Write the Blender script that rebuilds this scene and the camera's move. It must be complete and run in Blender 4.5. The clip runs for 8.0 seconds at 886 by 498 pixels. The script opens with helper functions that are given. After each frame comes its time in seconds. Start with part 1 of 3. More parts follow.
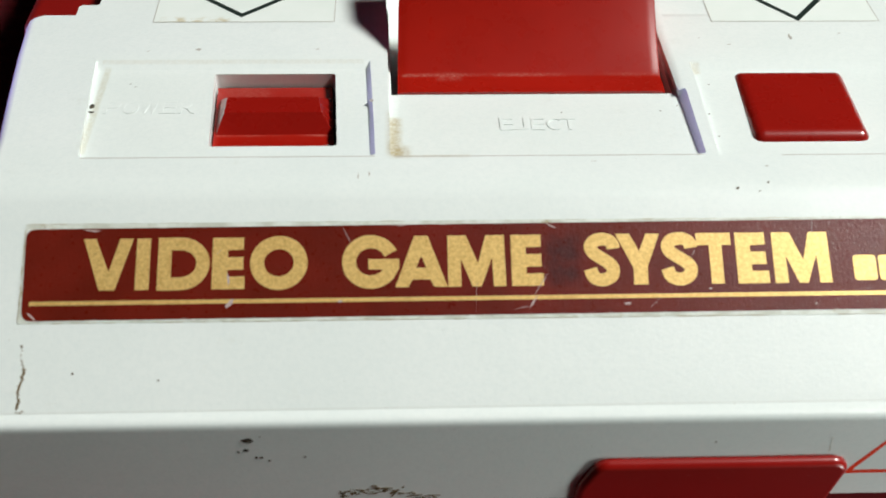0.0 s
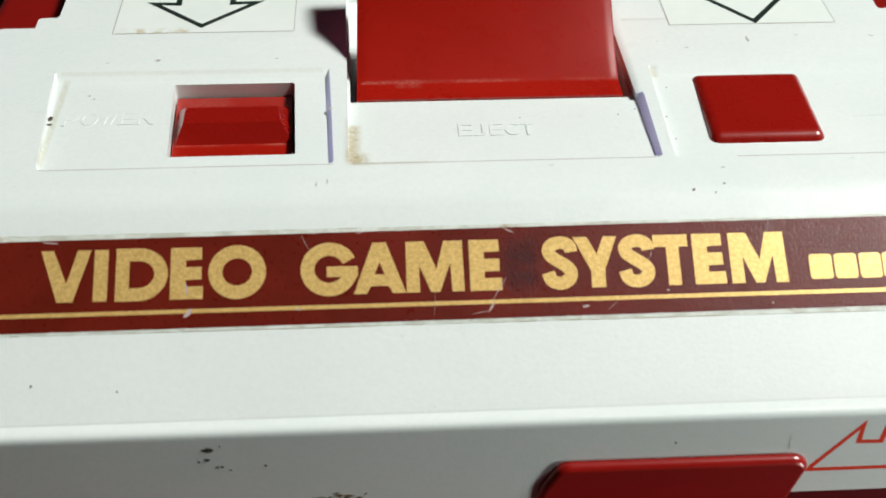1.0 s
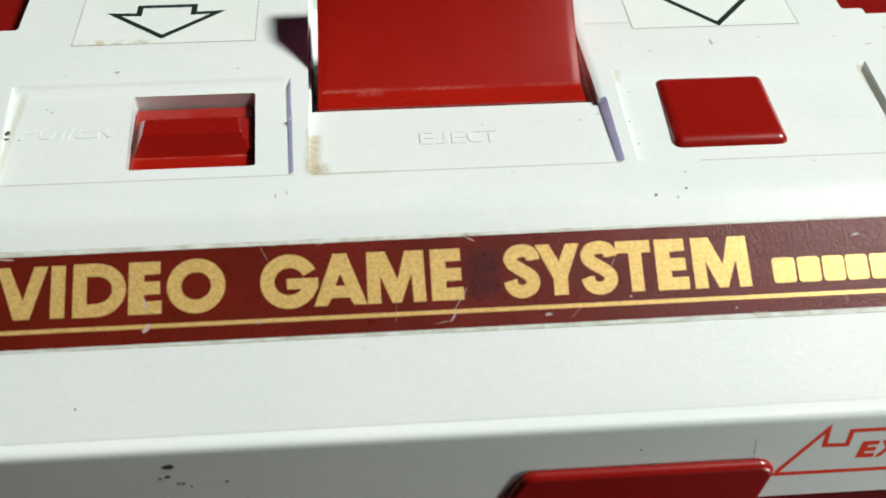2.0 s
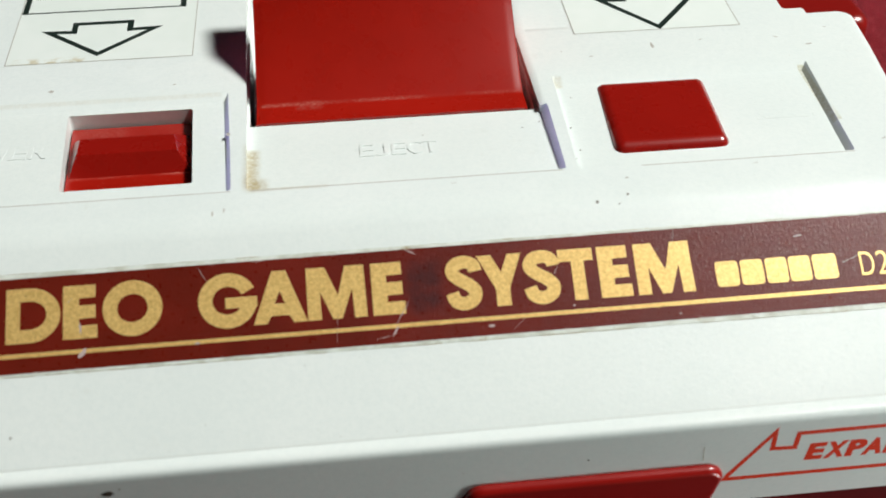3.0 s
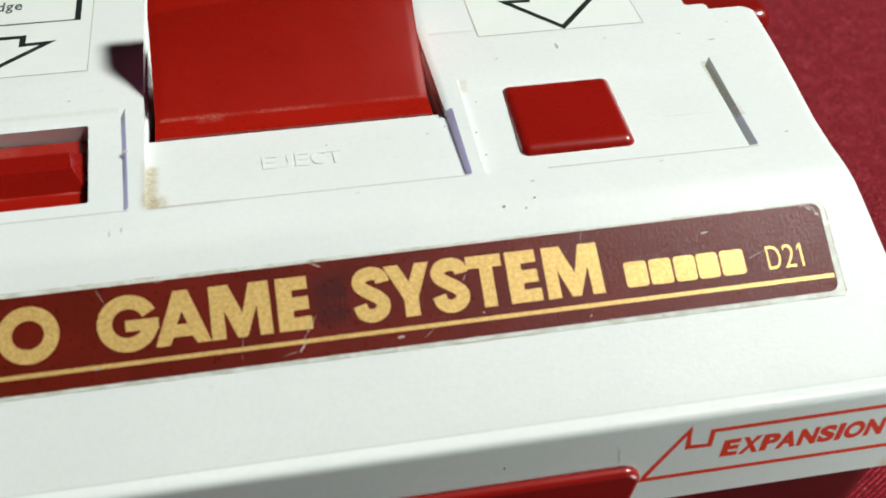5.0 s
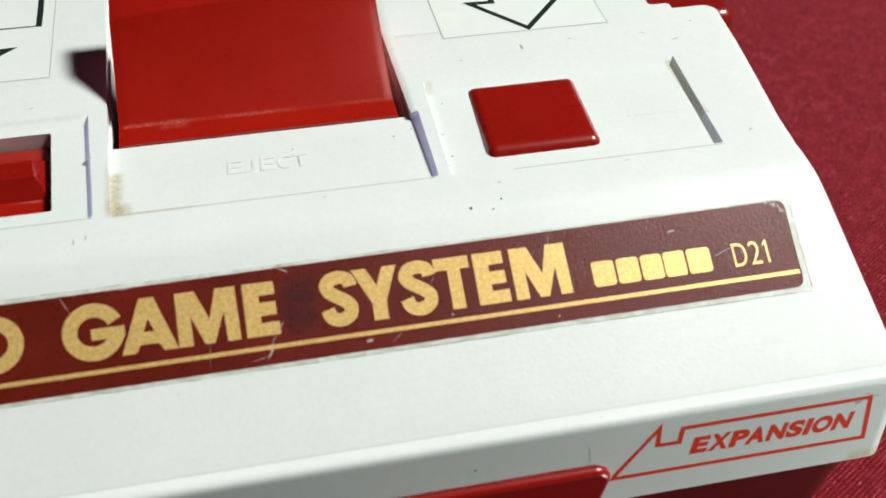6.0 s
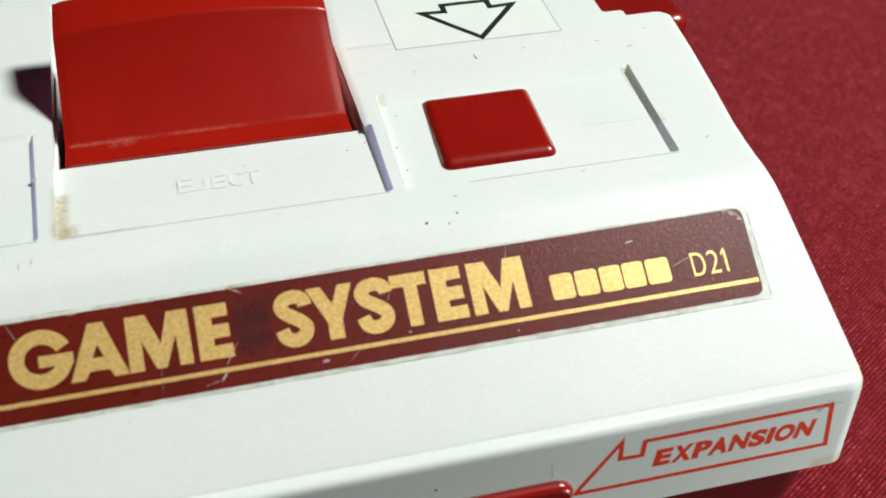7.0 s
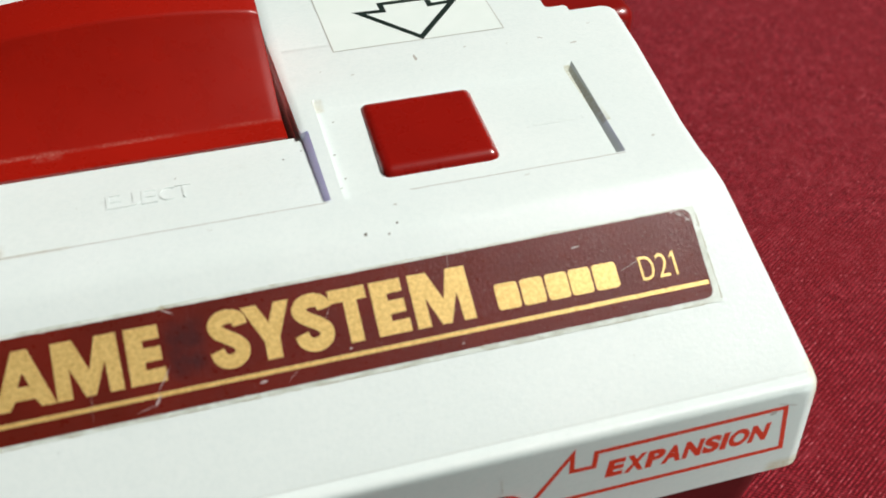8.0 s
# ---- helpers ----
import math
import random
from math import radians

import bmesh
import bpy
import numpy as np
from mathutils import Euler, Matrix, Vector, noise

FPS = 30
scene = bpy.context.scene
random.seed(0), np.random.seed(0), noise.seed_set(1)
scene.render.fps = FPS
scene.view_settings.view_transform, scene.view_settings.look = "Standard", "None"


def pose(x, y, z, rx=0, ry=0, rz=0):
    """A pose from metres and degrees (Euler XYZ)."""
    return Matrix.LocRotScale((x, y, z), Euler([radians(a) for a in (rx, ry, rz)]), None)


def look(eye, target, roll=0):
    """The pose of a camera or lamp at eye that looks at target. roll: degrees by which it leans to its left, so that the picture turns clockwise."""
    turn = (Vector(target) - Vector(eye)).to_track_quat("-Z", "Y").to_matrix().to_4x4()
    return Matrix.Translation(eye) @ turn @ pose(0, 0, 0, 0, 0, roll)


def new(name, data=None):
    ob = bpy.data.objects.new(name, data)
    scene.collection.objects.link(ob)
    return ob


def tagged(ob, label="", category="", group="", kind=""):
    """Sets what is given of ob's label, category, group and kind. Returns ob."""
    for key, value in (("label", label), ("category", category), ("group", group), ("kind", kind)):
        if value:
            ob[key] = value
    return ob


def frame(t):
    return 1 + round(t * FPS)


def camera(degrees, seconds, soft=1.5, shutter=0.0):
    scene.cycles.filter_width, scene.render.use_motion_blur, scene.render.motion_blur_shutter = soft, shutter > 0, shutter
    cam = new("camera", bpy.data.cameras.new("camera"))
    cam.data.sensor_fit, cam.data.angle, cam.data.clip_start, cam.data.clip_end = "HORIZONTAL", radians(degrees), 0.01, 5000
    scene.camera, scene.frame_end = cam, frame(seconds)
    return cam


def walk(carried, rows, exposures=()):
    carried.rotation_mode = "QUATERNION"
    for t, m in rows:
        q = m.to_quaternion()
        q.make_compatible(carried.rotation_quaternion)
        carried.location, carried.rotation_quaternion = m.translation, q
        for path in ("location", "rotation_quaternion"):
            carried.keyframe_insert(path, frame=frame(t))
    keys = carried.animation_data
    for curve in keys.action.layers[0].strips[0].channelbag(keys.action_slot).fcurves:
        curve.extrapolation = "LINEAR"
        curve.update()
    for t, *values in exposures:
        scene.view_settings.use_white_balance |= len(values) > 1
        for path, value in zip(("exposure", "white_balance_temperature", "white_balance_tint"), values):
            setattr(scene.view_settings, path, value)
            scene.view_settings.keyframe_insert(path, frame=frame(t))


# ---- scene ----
cam = camera(42.67, 8.0, soft=1.7)
cam.data.dof.use_dof, cam.data.dof.focus_distance, cam.data.dof.aperture_fstop = True, 0.165, 32.0
# seconds, eye in metres, then yaw, pitch and lean in degrees
PATH = [
    (0, -0.01913, -0.09926, 0.14147, -2.779, -40.426, 1.222),
    (0.5, -0.01740, -0.09939, 0.14167, -3.219, -40.309, 0.884),
    (1, -0.01567, -0.09991, 0.14156, -3.678, -39.997, 0.803),
    (1.5, -0.01410, -0.09944, 0.14169, -3.941, -39.960, 0.639),
    (3, -0.00819, -0.09709, 0.14150, -6.289, -39.709, -0.160),
    (3.5, -0.00650, -0.09648, 0.14118, -7.302, -39.606, -0.231),
    (4, -0.00569, -0.09577, 0.14092, -8.422, -39.614, -0.108),
    (4.5, -0.00497, -0.09528, 0.14099, -9.539, -39.702, 0.093),
    (6, -0.00372, -0.09501, 0.14093, -12.351, -39.614, 0.456),
    (6.5, -0.00339, -0.09518, 0.14093, -13.314, -39.417, 0.546),
    (7, -0.00223, -0.09262, 0.14076, -14.729, -39.448, 0.732),
    (7.5, -0.00030, -0.09018, 0.14034, -15.777, -39.794, 0.658),
    (8, 0.00194, -0.08814, 0.14003, -17.072, -40.098, 0.577),
]
walk(cam, [(t, pose(x, y, z, 90 + pitch, 0, yaw) @ pose(0, 0, 0, 0, 0, roll)) for t, x, y, z, yaw, pitch, roll in PATH])

# ---- light: one white lamp high on the right, an added fill low at the front, a narrow violet one on the left, a dim room ----
KEY_DIR, KEY_FAR, KEY_WATTS = Vector((0.80, -0.075, 1.0)).normalized(), 1.35, 27.4
DECK_MID = Vector((0, 0.03, 0.056))
scene.view_settings.exposure = 0.0

world = bpy.data.worlds.new("room_light")
world.use_nodes = True
world.node_tree.nodes["Background"].inputs[0].default_value = (1.0, 0.98, 0.92, 1)
world.node_tree.nodes["Background"].inputs[1].default_value = 0.006
scene.world = world


def area_lamp(name, eye, target, watts, size, colour):
    data = bpy.data.lights.new(name, "AREA")
    data.shape, data.size, data.energy, data.color = "DISK", size, watts, colour
    ob = new(name, data)
    ob.matrix_world = look(eye, target)
    return ob


area_lamp("desk_lamp_light", DECK_MID + KEY_DIR * KEY_FAR, DECK_MID, KEY_WATTS, 0.25, (0.985, 1.0, 0.955))
# added fill without a source of its own, brightens the console's upright front
area_lamp("front_fill_light", (0.18, -0.15, -0.030), (0.03, 0, 0.03), 0.235, 0.07, (0.90, 1.0, 0.95))
violet = bpy.data.lights.new("violet_lamp_light", "SPOT")
violet.energy, violet.color, violet.spot_size, violet.spot_blend, violet.shadow_soft_size = 6.5, (0.52, 0.44, 1.0), radians(7.5), 0.4, 0.015
new("violet_lamp_light", violet).matrix_world = look((-0.45, 0.125, 0.0650), (0.0, 0.03, 0.0590))

# ---- materials ----
CM = 0.01
BASE_Z = 1.0    # the console's own zero lies this many centimetres over the cloth


class Nodes:
    def __init__(self, name):
        self.mat = bpy.data.materials.new(name)
        self.mat.use_nodes = True
        self.tree = self.mat.node_tree
        self.shader = self.tree.nodes["Principled BSDF"]
        self.place = self.add("ShaderNodeTexCoord").outputs["Object"]

    def add(self, kind, **inputs):
        node = self.tree.nodes.new(kind)
        for key, value in inputs.items():
            self.put(node.inputs[key.replace("_", " ")], value)
        return node

    def put(self, socket, value):
        if isinstance(value, bpy.types.NodeSocket):
            self.tree.links.new(value, socket)
        else:
            socket.default_value = value

    def math(self, op, a, b=0.0, c=0.0):
        node = self.tree.nodes.new("ShaderNodeMath")
        node.operation = op
        for socket, value in zip(node.inputs, (a, b, c)):
            self.put(socket, value)
        return node.outputs[0]

    def noise(self, scale, detail=3.0, rough=0.55, at=None):
        node = self.add("ShaderNodeTexNoise", Scale=scale, Detail=detail, Roughness=rough)
        self.put(node.inputs["Vector"], self.place if at is None else at)
        return node.outputs["Fac"]

    def ramp(self, value, low, high, to_low=0.0, to_high=1.0):
        node = self.tree.nodes.new("ShaderNodeMapRange")
        node.interpolation_type = "SMOOTHSTEP"
        for key, v in zip(("Value", "From Min", "From Max", "To Min", "To Max"), (value, low, high, to_low, to_high)):
            self.put(node.inputs[key], v)
        return node.outputs["Result"]

    def mix(self, fac, a, b):
        node = self.tree.nodes.new("ShaderNodeMix")
        node.data_type = "RGBA"
        for socket, value in ((node.inputs[0], fac), (node.inputs[6], a), (node.inputs[7], b)):
            self.put(socket, value if isinstance(value, bpy.types.NodeSocket) or not isinstance(value, tuple) else (*value, 1.0))
        return node.outputs[2]

    def bump(self, height, strength, distance):
        node = self.add("ShaderNodeBump", Strength=strength, Distance=distance, Height=height)
        self.put(self.shader.inputs["Normal"], node.outputs[0])

    def finish(self, colour, rough, metal=0.0, spec=0.5):
        s = self.shader.inputs
        self.put(s["Base Color"], (*colour, 1.0) if isinstance(colour, tuple) else colour)
        self.put(s["Roughness"], rough)
        self.put(s["Metallic"], metal)
        self.put(s["Specular IOR Level"], spec)
        return self.mat

    def patch(self, centre, half, soft):
        """1 inside a box given in centimetres, falling to 0 over soft centimetres outside it."""
        xyz = self.add("ShaderNodeSeparateXYZ", Vector=self.place).outputs
        out = 1.0
        for axis in range(3):
            lift = BASE_Z if axis == 2 else 0.0
            off = self.math("ABSOLUTE", self.math("SUBTRACT", xyz[axis], (centre[axis] + lift) * CM))
            out = self.math("MULTIPLY", out, self.ramp(off, half[axis] * CM, (half[axis] + soft) * CM, 1.0, 0.0))
        return out


def white_plastic():
    n = Nodes("white_plastic")
    colour = n.mix(n.ramp(n.noise(45, 4), 0.3, 0.7), (0.715, 0.765, 0.745), (0.755, 0.795, 0.775))
    satin = n.math("MULTIPLY", n.ramp(n.noise(1300, 5, 0.75), 0.38, 0.68), 0.3)
    colour = n.mix(satin, colour, (0.63, 0.695, 0.69))
    # yellowed and grimy places, and one wall's shade: (centre, half size, softness, amount, tint)
    grime = (
        ((-1.99, 2.62, 4.42), (0.02, 0.42, 0.05), 0.13, 0.85, (0.40, 0.32, 0.16)),
        ((-1.92, 2.25, 4.42), (0.04, 0.10, 0.05), 0.16, 0.8, (0.38, 0.30, 0.15)),
        ((-1.5, 2.12, 4.42), (0.45, 0.01, 0.05), 0.09, 0.8, (0.38, 0.31, 0.17)),
        ((-4.3, 4.36, 4.5), (1.85, 0.01, 0.2), 0.035, 0.22, (0.45, 0.37, 0.22)),
        ((-6.08, 3.3, 4.44), (0.02, 1.0, 0.03), 0.05, 0.5, (0.45, 0.40, 0.25)),
        ((2.38, 4.18, 4.46), (0.03, 0.06, 0.1), 0.07, 0.5, (0.45, 0.36, 0.2)),
        # right wall of the button recess: its shade and bounced light painted olive
        ((6.05, 3.55, 4.455), (0.05, 0.75, 0.06), 0.02, 0.7, (0.42, 0.39, 0.22)),
        ((7.42, -0.95, 2.85), (0.03, 0.15, 0.15), 0.16, 0.55, (0.60, 0.48, 0.22)),
        ((7.2, -1.10, 1.5), (0.2, 0.06, 0.04), 0.14, 0.6, (0.55, 0.42, 0.18)),
    )
    for centre, half, soft, amount, tint in grime:
        where = n.math("MULTIPLY", n.patch(centre, half, soft), n.ramp(n.noise(1900, 6, 0.75), 0.30, 0.66, 0.3, 1.0))
        colour = n.mix(n.math("MULTIPLY", where, amount), colour, tint)
    # faint grey rubbing, thinly spread
    rub = n.math("MULTIPLY", n.ramp(n.noise(160, 5, 0.75), 0.60, 0.78), 0.22)
    colour = n.mix(rub, colour, (0.52, 0.52, 0.46))
    pits = n.ramp(n.noise(2300, 2, 0.6), 0.74, 0.8)
    colour = n.mix(n.math("MULTIPLY", pits, 0.5), colour, (0.34, 0.31, 0.25))
    grain = n.noise(1900, 3, 0.65)
    n.bump(n.math("ADD", grain, n.math("MULTIPLY", n.noise(260, 2), 0.6)), 0.10, 0.0002)
    glint = n.add("ShaderNodeBump", Strength=0.8, Distance=0.00019, Height=n.noise(2500, 2, 0.6))
    n.put(n.shader.inputs["Coat Normal"], glint.outputs[0])
    n.put(n.shader.inputs["Coat Weight"], 0.42)
    n.put(n.shader.inputs["Coat Roughness"], 0.18)
    return n.finish(colour, n.ramp(n.noise(900, 3), 0.3, 0.7, 0.50, 0.62), spec=0.3)


def red_plastic(name, colour, rough=0.3, scuff=0.3, rubbed=()):
    """rubbed: pale worn stretches as (centre, half size, softness, amount)."""
    n = Nodes(name)
    dark = tuple(c * 0.93 for c in colour)
    base = n.mix(n.ramp(n.noise(120, 4), 0.3, 0.7), dark, colour)
    dust = n.math("MULTIPLY", n.ramp(n.noise(1700, 4, 0.7), 0.64, 0.76), scuff)
    base = n.mix(dust, base, (0.5, 0.22, 0.17))
    for centre, half, soft, amount in rubbed:
        fleck = n.math("MULTIPLY", n.ramp(n.noise(2600, 5, 0.75), 0.40, 0.66, 0.15, 1.0), n.ramp(n.noise(140, 3), 0.35, 0.65, 0.1, 1.0))
        worn = n.math("MULTIPLY", n.patch(centre, half, soft), fleck)
        base = n.mix(n.math("MULTIPLY", worn, amount), base, (0.58, 0.24, 0.19))
    n.bump(n.math("ADD", n.noise(1400, 3), n.math("MULTIPLY", n.noise(4200, 2), 0.4)), 0.07, 0.0002)
    n.put(n.shader.inputs["Coat Weight"], 1.0)
    n.put(n.shader.inputs["Coat Roughness"], 0.25)
    return n.finish(base, n.ramp(n.noise(300, 4), 0.3, 0.7, rough - 0.02, rough + 0.03), spec=0.15)


def foil_red():
    n = Nodes("dark_red_foil")
    xyz = n.add("ShaderNodeSeparateXYZ", Vector=n.place).outputs
    base = n.mix(n.ramp(n.noise(120, 5), 0.3, 0.7), (0.100, 0.009, 0.004), (0.140, 0.012, 0.006))
    # paler towards +x: a sheen over the foil, put into its colour
    haze = n.math("MULTIPLY", n.ramp(xyz[0], -0.035, 0.06), n.ramp(n.noise(300, 5, 0.7), 0.25, 0.7, 0.25, 0.6))
    base = n.mix(haze, base, (0.115, 0.024, 0.024))
    smudge = n.math("MULTIPLY", n.patch((0.08, 0.6, 3.95), (0.10, 0.16, 0.3), 0.22), n.ramp(n.noise(500, 4), 0.3, 0.65, 0.35, 0.75))
    base = n.mix(smudge, base, (0.030, 0.012, 0.014))
    dust = n.math("MULTIPLY", n.ramp(n.noise(2600, 3, 0.7), 0.62, 0.75), n.ramp(xyz[0], -0.02, 0.06, 0.05, 0.34))
    base = n.mix(dust, base, (0.45, 0.36, 0.34))
    weave = n.add("ShaderNodeMapping", Vector=n.place, Scale=(2.2, 1.0, 1.0)).outputs[0]
    relief = n.math("ADD", n.noise(1500, 4, 0.7, weave), n.math("MULTIPLY", n.noise(320, 4, 0.6), 0.3))
    n.bump(relief, 0.26, 0.00022)
    return n.finish(base, n.ramp(n.noise(1600, 3), 0.3, 0.7, 0.27, 0.36), spec=0.2)


def gold_print():
    n = Nodes("gold_print")
    base = n.mix(n.ramp(n.noise(2200, 4, 0.7), 0.35, 0.65), (0.66, 0.42, 0.13), (0.84, 0.58, 0.21))
    grit = n.math("MULTIPLY", n.ramp(n.noise(3400, 3, 0.7), 0.5, 0.68), 0.35)
    base = n.mix(grit, base, (0.42, 0.26, 0.07))
    pit = n.ramp(n.noise(1900, 3, 0.7), 0.66, 0.74)
    base = n.mix(n.math("MULTIPLY", pit, 0.75), base, (0.26, 0.12, 0.03))
    n.bump(n.noise(2400, 3), 0.12, 0.0002)
    return n.finish(base, 0.42, metal=0.35)


def plain_print(name, colour, rough=0.45, fade=0.2, spec=0.5):
    n = Nodes(name)
    pale = tuple(c + (0.75 - c) * fade for c in colour)
    return n.finish(n.mix(n.ramp(n.noise(900, 4, 0.7), 0.5, 0.8), colour, pale), rough, spec=spec)


def sticker_film():
    n = Nodes("clear_sticker_film")
    edge = n.math("MULTIPLY", n.patch((-5.0, 5.46, 4.6), (0.45, 0.02, 0.3), 0.12), n.ramp(n.noise(700, 4), 0.4, 0.6))
    base = n.mix(n.ramp(n.noise(150, 4), 0.35, 0.7), (0.735, 0.79, 0.75), (0.77, 0.815, 0.78))
    return n.finish(n.mix(n.math("MULTIPLY", edge, 0.7), base, (0.5, 0.41, 0.22)), 0.3)


def border_grime():
    n = Nodes("dirty_label_rim")
    base = n.mix(n.ramp(n.noise(330, 5, 0.7), 0.35, 0.65), (0.50, 0.52, 0.45), (0.68, 0.72, 0.67))
    base = n.mix(n.math("MULTIPLY", n.ramp(n.noise(240, 5, 0.75), 0.56, 0.70), 0.75), base, (0.34, 0.27, 0.13))
    base = n.mix(n.math("MULTIPLY", n.ramp(n.noise(1500, 4, 0.7), 0.6, 0.72), 0.6), base, (0.16, 0.11, 0.05))
    return n.finish(base, 0.4)


def grime():
    n = Nodes("dark_grime")
    return n.finish(n.mix(n.ramp(n.noise(2500, 4), 0.35, 0.65), (0.012, 0.010, 0.008), (0.08, 0.06, 0.035)), 0.75)


def cloth():
    n = Nodes("red_twill_cloth")
    sway = n.add("ShaderNodeTexNoise", Vector=n.place, Scale=70.0, Detail=2.0).outputs["Color"]
    moved = n.add("ShaderNodeVectorMath")
    moved.operation = "SCALE"
    n.put(moved.inputs[0], sway)
    n.put(moved.inputs["Scale"], 0.0009)
    bent = n.add("ShaderNodeVectorMath")
    n.put(bent.inputs[0], n.place)
    n.put(bent.inputs[1], moved.outputs[0])
    turned = n.add("ShaderNodeMapping", Vector=bent.outputs[0], Rotation=(0, 0, radians(59))).outputs[0]
    # ribs across x of the turned place, stitches along y
    rib = n.add("ShaderNodeTexWave", Vector=turned, Scale=448.0, Distortion=0.5, Detail=2.0, Detail_Scale=3.0).outputs["Fac"]
    stitch = n.add("ShaderNodeTexWave", Vector=n.add("ShaderNodeMapping", Vector=turned, Rotation=(0, 0, radians(68))).outputs[0],
                   Scale=620.0, Distortion=2.0, Detail=2.0).outputs["Fac"]
    fuzz = n.noise(2600, 4, 0.75)
    nub = n.noise(1900, 3, 0.7, n.add("ShaderNodeMapping", Vector=turned, Scale=(1.0, 0.55, 1.0)).outputs[0])
    broken = n.math("MULTIPLY", rib, n.ramp(nub, 0.34, 0.62, 0.2, 1.0))
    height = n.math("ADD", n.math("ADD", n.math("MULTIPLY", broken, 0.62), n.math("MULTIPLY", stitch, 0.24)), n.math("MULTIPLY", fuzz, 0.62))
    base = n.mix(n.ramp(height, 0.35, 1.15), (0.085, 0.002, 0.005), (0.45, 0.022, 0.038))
    base = n.mix(n.math("MULTIPLY", n.ramp(n.noise(55, 5, 0.6), 0.38, 0.72), 0.55), base, (0.20, 0.007, 0.012))
    base = n.mix(n.math("MULTIPLY", n.ramp(n.noise(260, 5, 0.7), 0.48, 0.74), 0.40), base, (0.42, 0.050, 0.068))
    # small pink glints on the rib tops, painted into the colour
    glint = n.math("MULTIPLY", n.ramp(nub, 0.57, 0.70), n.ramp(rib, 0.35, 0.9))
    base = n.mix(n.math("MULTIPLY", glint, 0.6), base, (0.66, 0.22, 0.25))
    n.bump(height, 0.8, 0.0005)
    n.put(n.shader.inputs["Sheen Weight"], 0.03)
    return n.finish(base, 0.75, spec=0.12)


def paint(name, colour):
    n = Nodes(name)
    dark = tuple(c * 0.85 for c in colour)
    n.bump(n.noise(180, 4), 0.2, 0.002)
    return n.finish(n.mix(n.ramp(n.noise(3, 5), 0.3, 0.7), dark, colour), 0.8)


WHITE = white_plastic()
RED_LEVER = red_plastic("red_lever_plastic", (0.34, 0.008, 0.003), 0.28, 0.05, (((0, 4.11, 4.46), (1.85, 0.006, 0.05), 0.035, 0.5), ((-1.2, 4.06, 4.46), (0.12, 0.02, 0.05), 0.10, 0.35)))
RED_SWITCH = red_plastic("red_switch_plastic", (0.33, 0.008, 0.003), 0.3, 0.3, (((-3.65, 3.9, 4.27), (0.9, 0.16, 0.05), 0.1, 0.35), ((-3.6, 2.90, 4.27), (0.8, 0.012, 0.05), 0.03, 0.55)))
RED_PAD = red_plastic("red_controller_plastic", (0.22, 0.006, 0.004), 0.34, 0.1)
RED_COVER = red_plastic("red_cover_plastic", (0.25, 0.005, 0.003), 0.3, 0.15)
RED_BUTTON = red_plastic("red_button_plastic", (0.27, 0.006, 0.003), 0.28, 0.10)
# the shade low on the console is put into this darkened red
RED_SHADED = red_plastic("shaded_red_shell_plastic", (0.065, 0.002, 0.002), 0.34)
FOIL, GOLD, FILM, RIM = foil_red(), gold_print(), sticker_film(), border_grime()
BLACK_INK = plain_print("black_ink", (0.012, 0.022, 0.018), 0.35, 0.03)
ORANGE_INK = plain_print("orange_red_ink", (0.74, 0.040, 0.010), 0.6, 0.03, 0.15)
GRIME = grime()
SPECK = plain_print("brown_speck", (0.10, 0.08, 0.05), 0.7, 0.3)
TRICKLE = plain_print("dried_brown", (0.17, 0.12, 0.055), 0.6, 0.5)
OLD_DIRT = plain_print("old_brown_dirt", (0.36, 0.31, 0.20), 0.7, 0.4)
SMUDGE = plain_print("grey_smudge", (0.40, 0.38, 0.34), 0.6, 0.5)
SCRATCH = plain_print("bare_scratch", (0.46, 0.36, 0.34), 0.35, 0.4)
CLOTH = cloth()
WALL, FLOOR, WOOD = paint("wall_paint", (0.05, 0.05, 0.055)), paint("floor_paint", (0.05, 0.04, 0.035)), paint("table_wood", (0.22, 0.13, 0.07))

FAINT = plain_print("faint_grey_line", (0.58, 0.60, 0.57))


# ---- building helpers: everything is given in centimetres over the console's zero ----
def to_world(bm):
    for v in bm.verts:
        v.co = Vector((v.co.x, v.co.y, v.co.z + BASE_Z)) * CM


def shade(mesh, angle=35):
    for p in mesh.polygons:
        p.use_smooth = True
    mesh.set_sharp_from_angle(angle=radians(angle))


def part(name, bm, material, parent=None, label="", smooth=True):
    bmesh.ops.recalc_face_normals(bm, faces=bm.faces)
    to_world(bm)
    mesh = bpy.data.meshes.new(name)
    bm.to_mesh(mesh)
    bm.free()
    mesh.materials.append(material)
    ob = new(name, mesh)
    if smooth:
        shade(mesh)
        even = ob.modifiers.new("even_shading", "WEIGHTED_NORMAL")
        even.keep_sharp, even.weight = True, 60
    ob.parent = parent
    return tagged(ob, label)


def prism(points, low, high, bm=None, matrix=None):
    """A solid over a plan outline of (x, y) from low to high."""
    bm = bm or bmesh.new()
    m = matrix or Matrix()
    a = [bm.verts.new(m @ Vector((x, y, low))) for x, y in points]
    b = [bm.verts.new(m @ Vector((x, y, high))) for x, y in points]
    bm.faces.new(a[::-1])
    bm.faces.new(b)
    for i in range(len(a)):
        j = (i + 1) % len(a)
        bm.faces.new((a[i], a[j], b[j], b[i]))
    return bm


